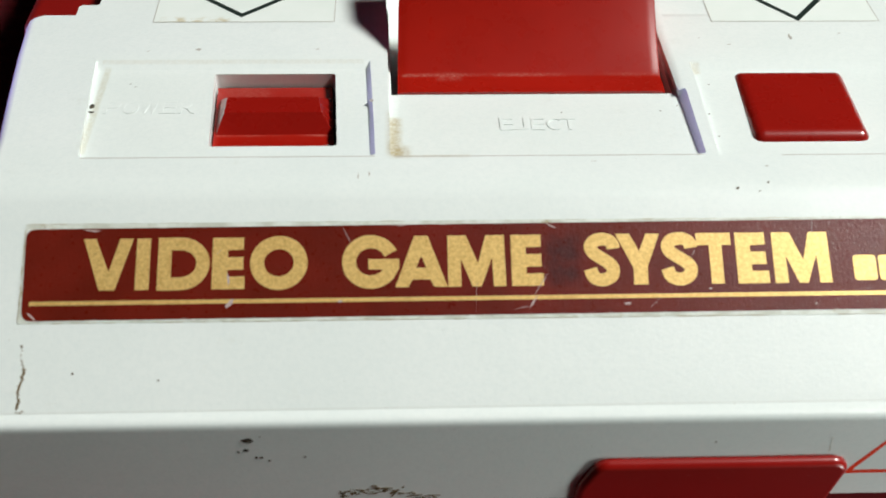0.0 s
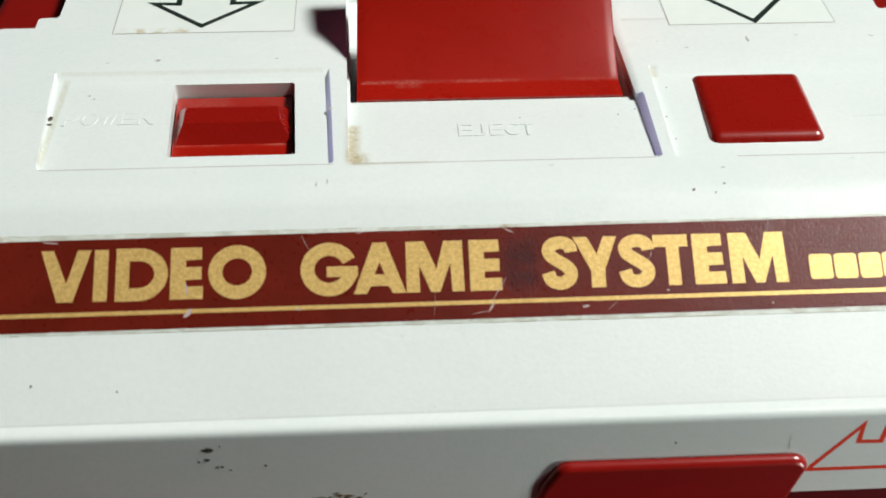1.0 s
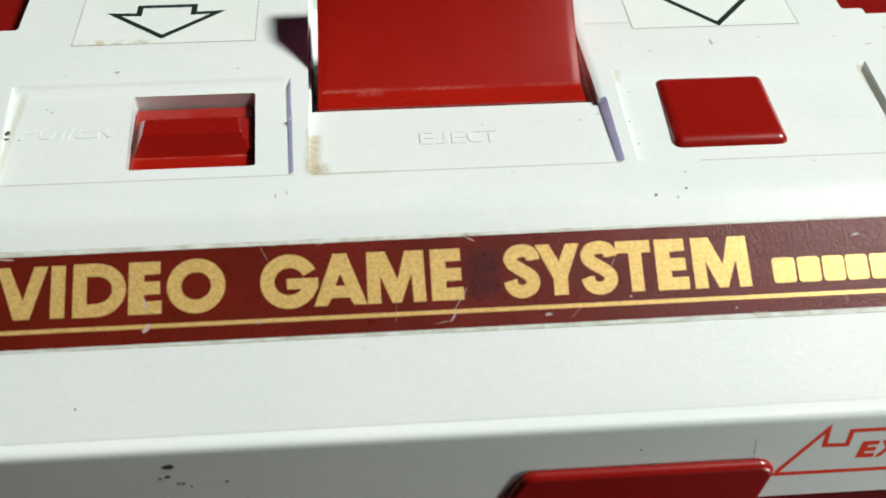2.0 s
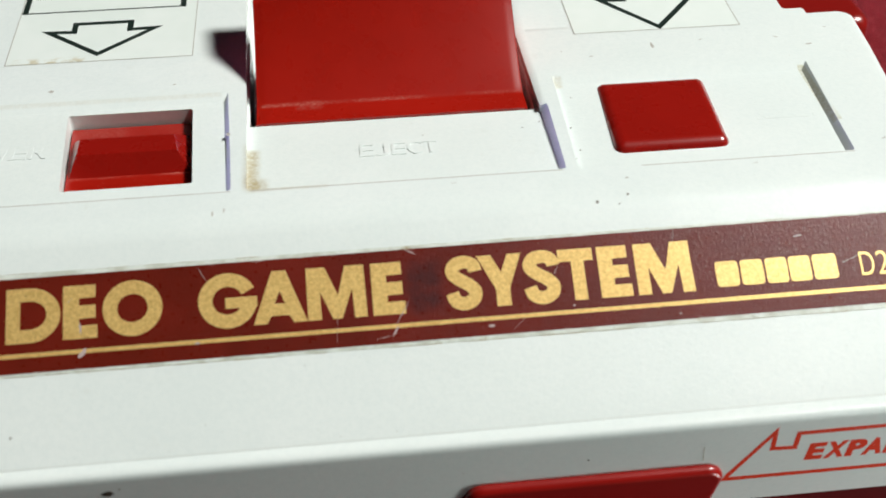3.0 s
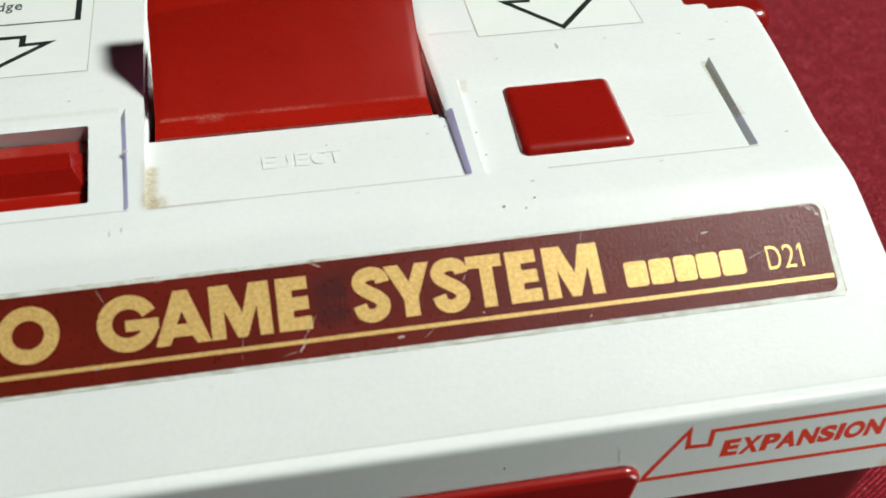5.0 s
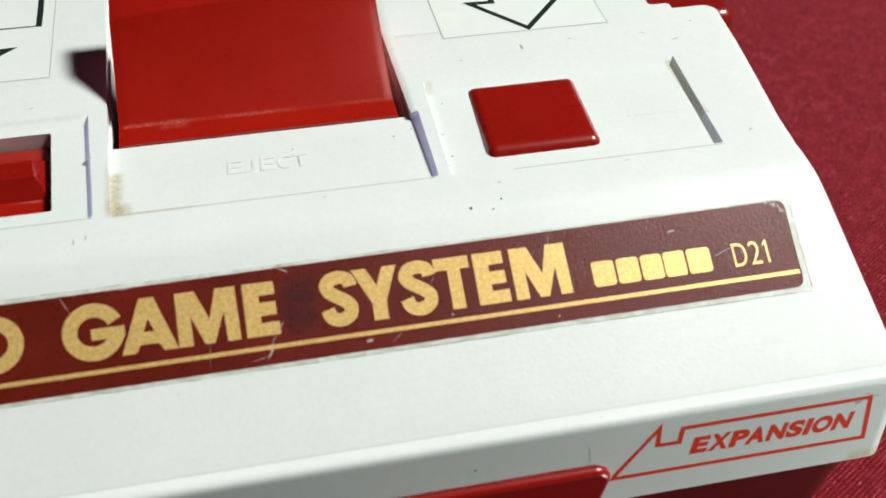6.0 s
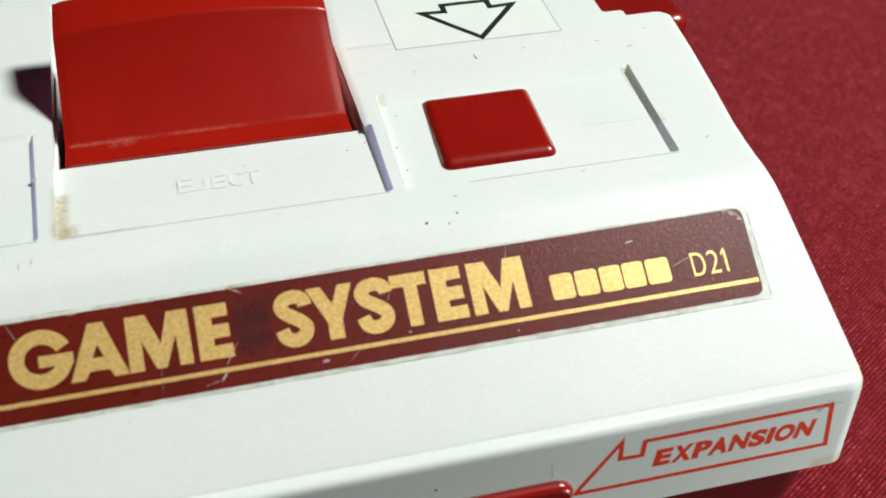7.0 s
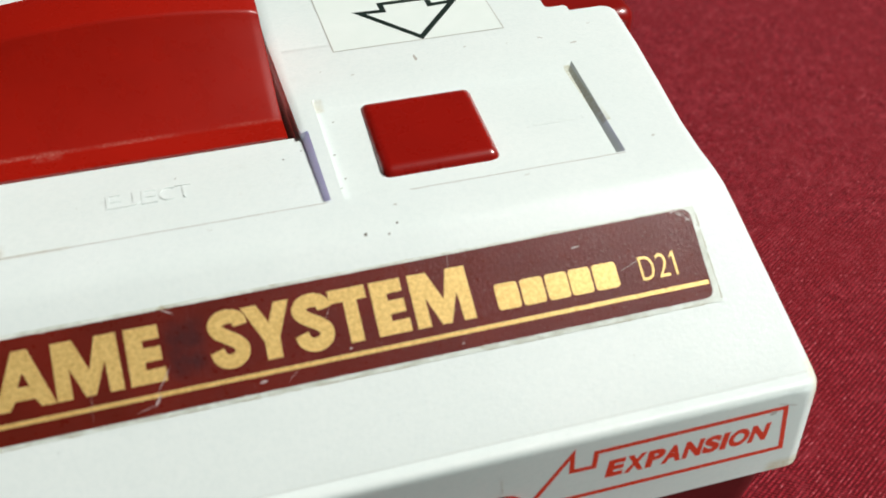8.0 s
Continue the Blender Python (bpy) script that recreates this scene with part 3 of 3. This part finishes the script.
def eject_lever():
    bm = bmesh.new()
    xs = [-1, -0.987, -0.955] + [-0.92 + 1.84 * i / 20 for i in range(21)] + [0.955, 0.987, 1]
    columns = []
    for s in xs:
        column = []
        for y, z in lever_column(LEVER_MID + s * LEVER_HALF):
            z -= 0.016 if abs(s) > 0.985 else 0.004 if abs(s) > 0.95 else 0.0
            column.append(bm.verts.new((LEVER_MID + s * (LEVER_HALF - 0.035 * (z - 4.4)), y, z)))
        columns.append(column)
    ys = columns[0]
    grid = [[c[j] for c in columns] for j in range(len(ys))]
    for j in range(len(ys) - 1):
        for i in range(len(xs) - 1):
            bm.faces.new((grid[j][i], grid[j][i + 1], grid[j + 1][i + 1], grid[j + 1][i]))
    rim = [grid[0][i] for i in range(len(xs))] + [grid[j][-1] for j in range(1, len(ys))] + [grid[-1][i] for i in range(len(xs) - 2, -1, -1)] + [grid[j][0] for j in range(len(ys) - 2, 0, -1)]
    foot = []
    for v in rim:
        y = LEVER_FRONT if v.co.y < LEVER_FRONT + 0.04 else v.co.y
        foot.append(bm.verts.new((v.co.x, y, 3.8)))
    for i in range(len(rim)):
        j = (i + 1) % len(rim)
        bm.faces.new((rim[i], foot[i], foot[j], rim[j]))
    bm.faces.new(foot)
    part("eject_lever", bm, RED_LEVER, console, "red plastic slider with a hollowed thumb rest and a rubbed crease")


def port_cover():
    outline = [(0.20, 0.35), (0.24, 1.86), (0.46, 2.315), (3.42, 2.315), (3.555, 2.17), (3.36, 1.35), (3.2, 0.35)]
    bm = pillow(outline[::-1], 0.16, -0.2, 0.12, 0.09, FRONT)
    part("expansion_port_cover", bm, RED_COVER, console, "red plastic cover over the expansion port")


def front_label():
    root = part("label_plate", prism(rect(-6.515, 0.002, 6.505, 1.262), -0.0085, -0.004, matrix=LABEL), RIM, console, "dark red foil label with gold lettering in a dirty rim", smooth=False)
    rng = random.Random(2)
    foil = rounded([(-6.48, 0.035), (6.42, 0.070), (6.44, 1.243), (-6.505, 1.192)], 0.13, 6)
    part("foil", prism(foil, -0.004, 0.0, matrix=LABEL), FOIL, root, "scratched dark red foil", smooth=False)
    v0, v1, lo, hi = 0.405, 1.062, 0.0, 0.0025
    words = (
        (("V", -5.80, -5.19), ("I", -5.15, -4.98), ("D", -4.89, -4.25), ("E", -4.225, -3.825), ("O", -3.765, -3.06)),
        (("G", -2.64, -1.935), ("A", -1.99, -1.345), ("M", -1.34, -0.625), ("E", -0.555, -0.16)),
        (("S", 0.34, 0.80), ("Y", 0.755, 1.31), ("S", 1.30, 1.775), ("T", 1.765, 2.20), ("E", 2.255, 2.65), ("M", 2.72, 3.435)),
    )
    for spots in words:
        for k, (char, u0, u1) in enumerate(spots):
            over = 0.016 if char in "OGS" else 0.0
            part("letter", heavy_letter(char, u0, u1, v0 - over, v1 + over, lo, hi - 0.0006 * (k % 2), LABEL), GOLD, root, smooth=False)
    # the maker's mark, as plain blocks
    for a, b in ((3.72, 4.01), (4.04, 4.33), (4.36, 4.64), (4.66, 4.94), (4.97, 5.28)):
        part("maker_mark", prism(rounded(rect(a, 0.43, b, 0.755), 0.05, 4), lo, hi, matrix=LABEL), GOLD, root, "plain gold block", smooth=False)
    for spot in (("D", 5.58, 5.76), ("2", 5.80, 5.95)):
        part("letter", letters((spot,), 0.44, 0.745, lo, hi, LABEL, -0.006), GOLD, root, "thin gold character", smooth=False)
    one = [(6.025, 0.44), (6.055, 0.44), (6.055, 0.745), (6.032, 0.745), (5.99, 0.69), (5.99, 0.655), (6.025, 0.695)]
    part("letter", prism(one, lo, hi, matrix=LABEL), GOLD, root, "thin gold character", smooth=False)
    part("stripe", prism([(-6.40, 0.222), (6.40, 0.245), (6.40, 0.298), (-6.40, 0.275)], lo, hi, matrix=LABEL), GOLD, root, "thin gold line", smooth=False)
    # nicks and scratches through the foil
    marks = bmesh.new()
    for u, v, ru, rv, turn in ((-4.00, 0.225, 0.07, 0.035, 0.9), (-4.02, 0.52, 0.016, 0.09, 0.1), (-2.66, 0.235, 0.035, 0.02, 0.2), (-6.36, 0.09, 0.07, 0.014, -0.7), (0.86, 0.17, 0.05, 0.018, 0.1), (-5.7, 1.165, 0.10, 0.012, -0.1), (1.9, 0.345, 0.02, 0.012, 0.2), (3.2, 0.14, 0.02, 0.01, 0.3)):
        blob(rng, u, v, ru, rv, 0.001, 0.0032, LABEL, marks, turn)
    for u, v, length, width, turn in ((-0.20, 0.42, 0.20, 0.006, 1.0), (-0.30, 0.20, 0.10, 0.016, 1.0), (-1.0, 0.28, 0.2, 0.0025, 1.5), (-2.58, 1.08, 0.13, 0.003, -1.1), (-0.05, 1.18, 0.09, 0.010, -0.5), (1.2, 0.17, 0.12, 0.003, 0.7), (-1.9, 1.20, 0.06, 0.007, 0.2), (1.72, 0.80, 0.08, 0.004, 1.1), (3.25, 1.13, 0.11, 0.003, 1.4), (-0.45, 0.13, 0.12, 0.004, 0.2), (5.45, 0.66, 0.16, 0.003, 0.35), (-4.15, 0.88, 0.05, 0.004, 0.8), (4.85, 1.02, 0.07, 0.012, 0.1)):
        blob(rng, u, v, length, width, 0.001, 0.0032, LABEL, marks, turn)
    # bare flecks round the worn corner and along the lower edge
    for _ in range(34):
        a = rng.uniform(0, 1)
        blob(rng, 6.20 + 0.21 * a + rng.gauss(0, 0.012), 1.235 - 0.17 * a * a + rng.gauss(0, 0.012), rng.uniform(0.005, 0.022), rng.uniform(0.004, 0.010), 0.001, 0.0032, LABEL, marks, rng.uniform(-1.2, 0))
    tagged(part("scratch_wear", marks, SCRATCH, root, "pale scratches and nicks", smooth=False), kind="stuff")
    frayed = bmesh.new()
    for edge, slope in ((0.052, 0.0027), (1.217, 0.0039)):
        u = -6.3
        while u < 6.3:
            w = rng.uniform(0.01, 0.06)
            blob(rng, u, edge + slope * u + rng.uniform(-0.004, 0.004), w, rng.uniform(0.002, 0.006), 0.0, 0.001, LABEL, frayed)
            u += w + rng.uniform(0.05, 0.6) * (1.4 if u < 0 else 0.7)
    tagged(part("frayed_edge", frayed, SCRATCH, root, "pale frayed foil edge", smooth=False), kind="stuff")
    # dirt caught between the label and the step round it
    dirt = bmesh.new()
    for v in (0.003, 1.260):
        u = -6.38
        while u < 6.3:
            w = rng.uniform(0.02, 0.22)
            if rng.random() < (0.55 if v < 0.5 else 0.3):
                blob(rng, u, v, w, rng.uniform(0.002, 0.006), -0.0088, -0.0035, LABEL, dirt)
            u += w * 1.5
    for side in (-6.518, 6.508):
        v = 0.06
        while v < 1.18:
            w = rng.uniform(0.02, 0.10)
            blob(rng, side, v, rng.uniform(0.004, 0.010), w, -0.0088, -0.0035, LABEL, dirt)
            v += w * 1.6
    tagged(part("caught_dirt", dirt, OLD_DIRT, root, "brown dirt along the label's edge", smooth=False), kind="stuff")


def sticker(name, x0, x1, y0, tip, wing, stem, shoulder, boxed):
    root = part(name, prism(rect(x0, y0, x1, y0 + 5.5), 0.001, 0.004, matrix=TOP), FILM, console, "pale instruction sticker with a black outlined arrow", smooth=False)
    rim = band([(x0, y0 + 5.4), (x0, y0), (x1, y0), (x1, y0 + 5.4)], 0.013, 0.0042, 0.0050, matrix=TOP)
    part("sticker_edge", rim, SMUDGE, root, "dirty sticker edge", smooth=False)
    mid = tip[0]
    arrow = [tip, (mid + wing[0], wing[1]), (mid + stem, wing[1] - 0.02), (mid + stem, shoulder), (mid - stem, shoulder), (mid - stem, wing[1] - 0.02), (mid - wing[0], wing[1])]
    part("arrow", band(arrow, 0.09, 0.0044, 0.0056, True, TOP), BLACK_INK, root, "black outlined arrow", smooth=False)
    if boxed:
        for line, wide in (([(x0 + 0.06, 10.5), (x0 + 0.06, 6.90)], 0.09), ([(x0 + 0.105, 6.92), (x1 - 0.265, 6.92)], 0.035), ([(x1 - 0.22, 10.5), (x1 - 0.22, 6.90)], 0.09)):
            part("box_line", band(line, wide, 0.0044, 0.0056, matrix=TOP), BLACK_INK, root, smooth=False)
        words = spread("the", -5.75 + 0.25, -5.05, 0.2) + spread("cartridge", -4.95, -3.98, 0.22, {"t": 0.6, "r": 0.6, "i": 0.3})
        small = [("t", 0.0, 0.27), ("h", 0.0, 0.27), ("e", 0.0, 0.19), ("c", 0.0, 0.19), ("a", 0.0, 0.19), ("r", 0.0, 0.19), ("d", 0.0, 0.27), ("i", 0.0, 0.27), ("g", -0.08, 0.19)]
        tall = {c: (a, b) for c, a, b in small}
        bm = bmesh.new()
        for char, u0, u1 in words:
            a, b = tall[char]
            one = letters(((char, u0, u1),), 7.36 + a, 7.36 + b, 0.0044, 0.0056, TOP, 0.012)
            mesh = bpy.data.meshes.new("one")
            one.to_mesh(mesh)
            one.free()
            bm.from_mesh(mesh)
            bpy.data.meshes.remove(mesh)
        part("words", bm, BLACK_INK, root, "small black print", smooth=False)


def expansion_print():
    line = [(3.60, 1.99), (3.63, 2.07), (4.10, 2.81), (4.11, 2.50), (4.39, 2.49), (4.40, 2.745), (6.85, 2.755), (6.94, 1.985)]
    root = part("expansion_mark", band(line, 0.066, 0.0006, 0.0014, True, FRONT), ORANGE_INK, console, "orange-red printed outline mark", smooth=False)
    wide = {"I": 0.36, "O": 1.15, "N": 1.05, "S": 0.95, "E": 0.95, "X": 1.1, "P": 1.0, "A": 1.1}
    for spot in spread("EXPANSION", 4.55, 6.71, 0.07, wide):
        part("letter", letters((spot,), 2.225, 2.535, 0.0006, 0.0014, FRONT, 0.055, 0.10), ORANGE_INK, root, smooth=False)


def raised_words():
    # moulded into the recess floors
    for word, u0, u1, v0, v1, z in (("POWER", -5.97, -4.72, 3.18, 3.49, deck(3.3) - 0.088), ("EJECT", -0.55, 0.50, 2.80, 3.09, 4.40), ("RESET", 5.00, 5.90, 3.02, 3.28, deck(3.1) - 0.093)):
        for spot in spread(word, u0, u1, 0.14):
            part("raised_letter", letters((spot,), v0, v1, -0.01, 0.009, pose(0, 0, z), 0.0), WHITE, console, "white moulded letter", smooth=False)


def specks():
    rng = random.Random(9)
    marks = ((-4.83, 4.66, 0.05, 0.04), (-6.14, 3.36, 0.045, 0.06), (-6.12, 3.22, 0.045, 0.035), (-6.32, 1.6, 0.04, 0.03), (-2.45, 1.66, 0.012, 0.07), (-2.31, 1.72, 0.012, 0.06), (1.82, 1.64, 0.015, 0.04),
            (2.84, 1.82, 0.028, 0.014), (2.58, 4.93, 0.012, 0.01), (3.97, 4.95, 0.025, 0.09), (6.75, 5.2, 0.03, 0.01))
    for u, v, a, b in marks:
        if a:
            z = 0.001 if v > 1.65 else -0.01
            if -6.3 < u < -2.2 and 2.1 < v < 4.55:
                z = -0.084
            part("dirt_speck", blob(rng, u, v, a, b, z, z + 0.002, TOP), GRIME if z < -0.05 else SMUDGE, console, smooth=False)
    for u, v in ((1.98, 3.38), (1.72, 3.25), (0.33, 3.22), (2.62, 2.15), (2.395, 2.58), (2.30, 2.40), (2.51, 3.82), (2.37, 3.1), (-5.7, 3.9), (-5.62, 3.82)):
        z = -0.084 if abs(u) > 2.2 else 4.401 - deck(v)
        part("dirt_speck", blob(rng, u, v, 0.018, 0.010, z, z + 0.002, TOP, None, rng.uniform(-0.4, 0.9)), SPECK, console, smooth=False)
    # on the rounded fold between the deck and the slope
    for u, y, z, tip, a, b in ((2.78, 1.50, 4.468, 12, 0.024, 0.012), (2.37, 1.41, 4.443, 20, 0.026, 0.020), (2.65, 1.37, 4.426, 24, 0.020, 0.010)):
        part("dirt_speck", blob(rng, 0, 0, a, b, -0.004, 0.006, pose(u, y, z, tip), None, 0.5), SPECK, console, smooth=False)
    k = math.cos(math.radians(TILT_DEG))
    for u, y, a, b in ((-4.81, -0.59, 0.015, 0.015), (-5.82, -0.51, 0.02, 0.02), (-6.45, -0.23, 0.012, 0.03)):
        part("dirt_speck", blob(rng, u, y / k, a, b, 0.0, 0.002, FRONT_SLOPE, None, rng.uniform(-0.5, 0.8)), SPECK, console, smooth=False)
    for u, v, a, b in ((-3.70, 2.76, 0.085, 0.05), (-3.73, 2.59, 0.04, 0.025), (-3.82, 2.56, 0.02, 0.02), (-3.62, 2.45, 0.03, 0.018), (-3.56, 2.45, 0.025, 0.018), (-3.47, 2.39, 0.018, 0.012), (-3.05, 2.45, 0.018, 0.015), (-3.55, 2.83, 0.014, 0.01), (1.85, 2.60, 0.014, 0.014)):
        part("dirt_speck", blob(rng, u, v, a, b, 0.0, 0.005, FRONT), GRIME, console, smooth=False)
    # brown trickle down the sloping front
    trail = flowing([(-6.435, -0.27), (-6.432, -0.40), (-6.395, -0.55), (-6.41, -0.68), (-6.44, -0.80), (-6.432, -0.92), (-6.445, -1.02)], 7)
    trickle = bmesh.new()
    for at, (u, v) in enumerate(trail):
        if at < 9 and at % 3:
            continue
        wide = 0.008 if at < 14 else 0.014 + 0.016 * rng.random()
        blob(rng, u + rng.gauss(0, 0.006), v, wide, rng.uniform(0.012, 0.026), 0.0, 0.0022, FRONT_SLOPE, trickle)
    for u in (-6.44, -6.40, -6.375):
        blob(rng, u, -1.06 + rng.gauss(0, 0.008), 0.018, 0.014, 0.0, 0.0022, FRONT_SLOPE, trickle)
    tagged(part("dried_trickle", trickle, TRICKLE, console, "dried brown trickle", smooth=False), kind="stuff")
    # a rubbed brown stain low on the upright front, in an arc
    stain = bmesh.new()
    for i in range(80):
        a = rng.uniform(0.1, 1.0)
        u = -2.80 + 1.35 * a
        v = 1.60 + 0.20 * math.sin(math.pi * min(1, a * 1.15)) + rng.gauss(0, 0.035)
        blob(rng, u, v, rng.uniform(0.015, 0.075), rng.uniform(0.006, 0.018), 0.0, 0.003, FRONT, stain, rng.gauss(0.1, 0.35))
    tagged(part("rubbed_stain", stain, TRICKLE, console, "rubbed brown stain", smooth=False), kind="stuff")
    part("smudge", blob(rng, 6.70, 2.70, 0.06, 0.05, 0.0, 0.0022, FRONT, None, 0.3), SMUDGE, console, "grey smudge", smooth=False)
    part("smudge", blob(rng, 6.86, 2.80, 0.16, 0.012, 0.0, 0.0022, FRONT, None, -0.35), SMUDGE, console, "grey smudge", smooth=False)
    part("parting_line", band([(-7.15, -0.90 / k), (7.32, -0.89 / k)], 0.006, 0.0, 0.0012, matrix=FRONT_SLOPE), FAINT, console, "fine moulding line", smooth=False)
    for line in ([(-6.03, 2.085), (-2.24, 2.085)], [(-2.0, 2.075), (2.06, 2.075)], [(3.1, 2.055), (6.0, 2.055)]):
        part("grime_line", band(line, 0.013, 0.0, 0.0012, matrix=TOP), SMUDGE, console, "thin grime line", smooth=False)
    for u, v, a, b, turn in ((4.75, 5.05, 0.03, 0.012, 0.3), (6.35, 4.75, 0.07, 0.02, 0.2), (5.9, 5.0, 0.05, 0.012, -0.6), (3.0, 4.75, 0.04, 0.010, 0.1), (-3.1, 4.66, 0.04, 0.012, 0.2), (-5.55, 4.62, 0.03, 0.010, 0.5), (-2.3, 3.35, 0.03, 0.05, 0.0), (4.6, 1.95, 0.04, 0.008, 0.2), (6.5, 2.3, 0.05, 0.012, 0.4), (0.6, 1.95, 0.04, 0.006, 0.1)):
        part("scuff", blob(rng, u, v, a, b, 0.0006, 0.0016, TOP, None, turn), SMUDGE, console, smooth=False)
    part("hairline", band([(3.27, 2.40), (3.25, 2.66)], 0.012, 0.0, 0.003, matrix=FRONT), RIM, console, smooth=False)


upper_shell()
lower_shell()
power_switch()
reset_button()
eject_lever()
port_cover()
front_label()
sticker("instruction_sticker", -5.61, -2.89, 5.42, (-4.30, 5.61), (0.80, 6.30), 0.42, 6.52, True)
sticker("instruction_sticker", 2.87, 5.47, 5.40, (4.22, 5.47), (0.74, 6.36), 0.37, 6.55, False)
expansion_print()
raised_words()
specks()


# ---- the two hand controllers standing in the side bays ----
def controller(x, side):
    root = tagged(new("hand_controller"), "red plastic hand controller standing in the console's side bay", "controller", "controllers in the bays")
    root.location = (x * CM, 0, 0)
    bm = pillow(rect(-0.78, 5.95, 0.78, 18.3), 0.3, 1.2, 4.25, 0.22)
    body = part("body", bm, RED_PAD, root)
    part("seam_rib", prism(rounded(rect(-0.12, 5.86, 0.06, 6.2), 0.05, 3), 1.3, 4.1), RED_PAD, body)
    return root


def bay_floor():
    for x0, x1 in ((6.2, 8.1), (-8.1, -6.4)):
        part("controller_bay", prism(rounded(rect(x0, 5.5, x1, 14.0), 0.2), 0.6, 1.2), RED_SHADED, console, "red controller bay in the same shade-darkened plastic")


bay_floor()
controller(7.2, 1)
controller(-7.05, -1)
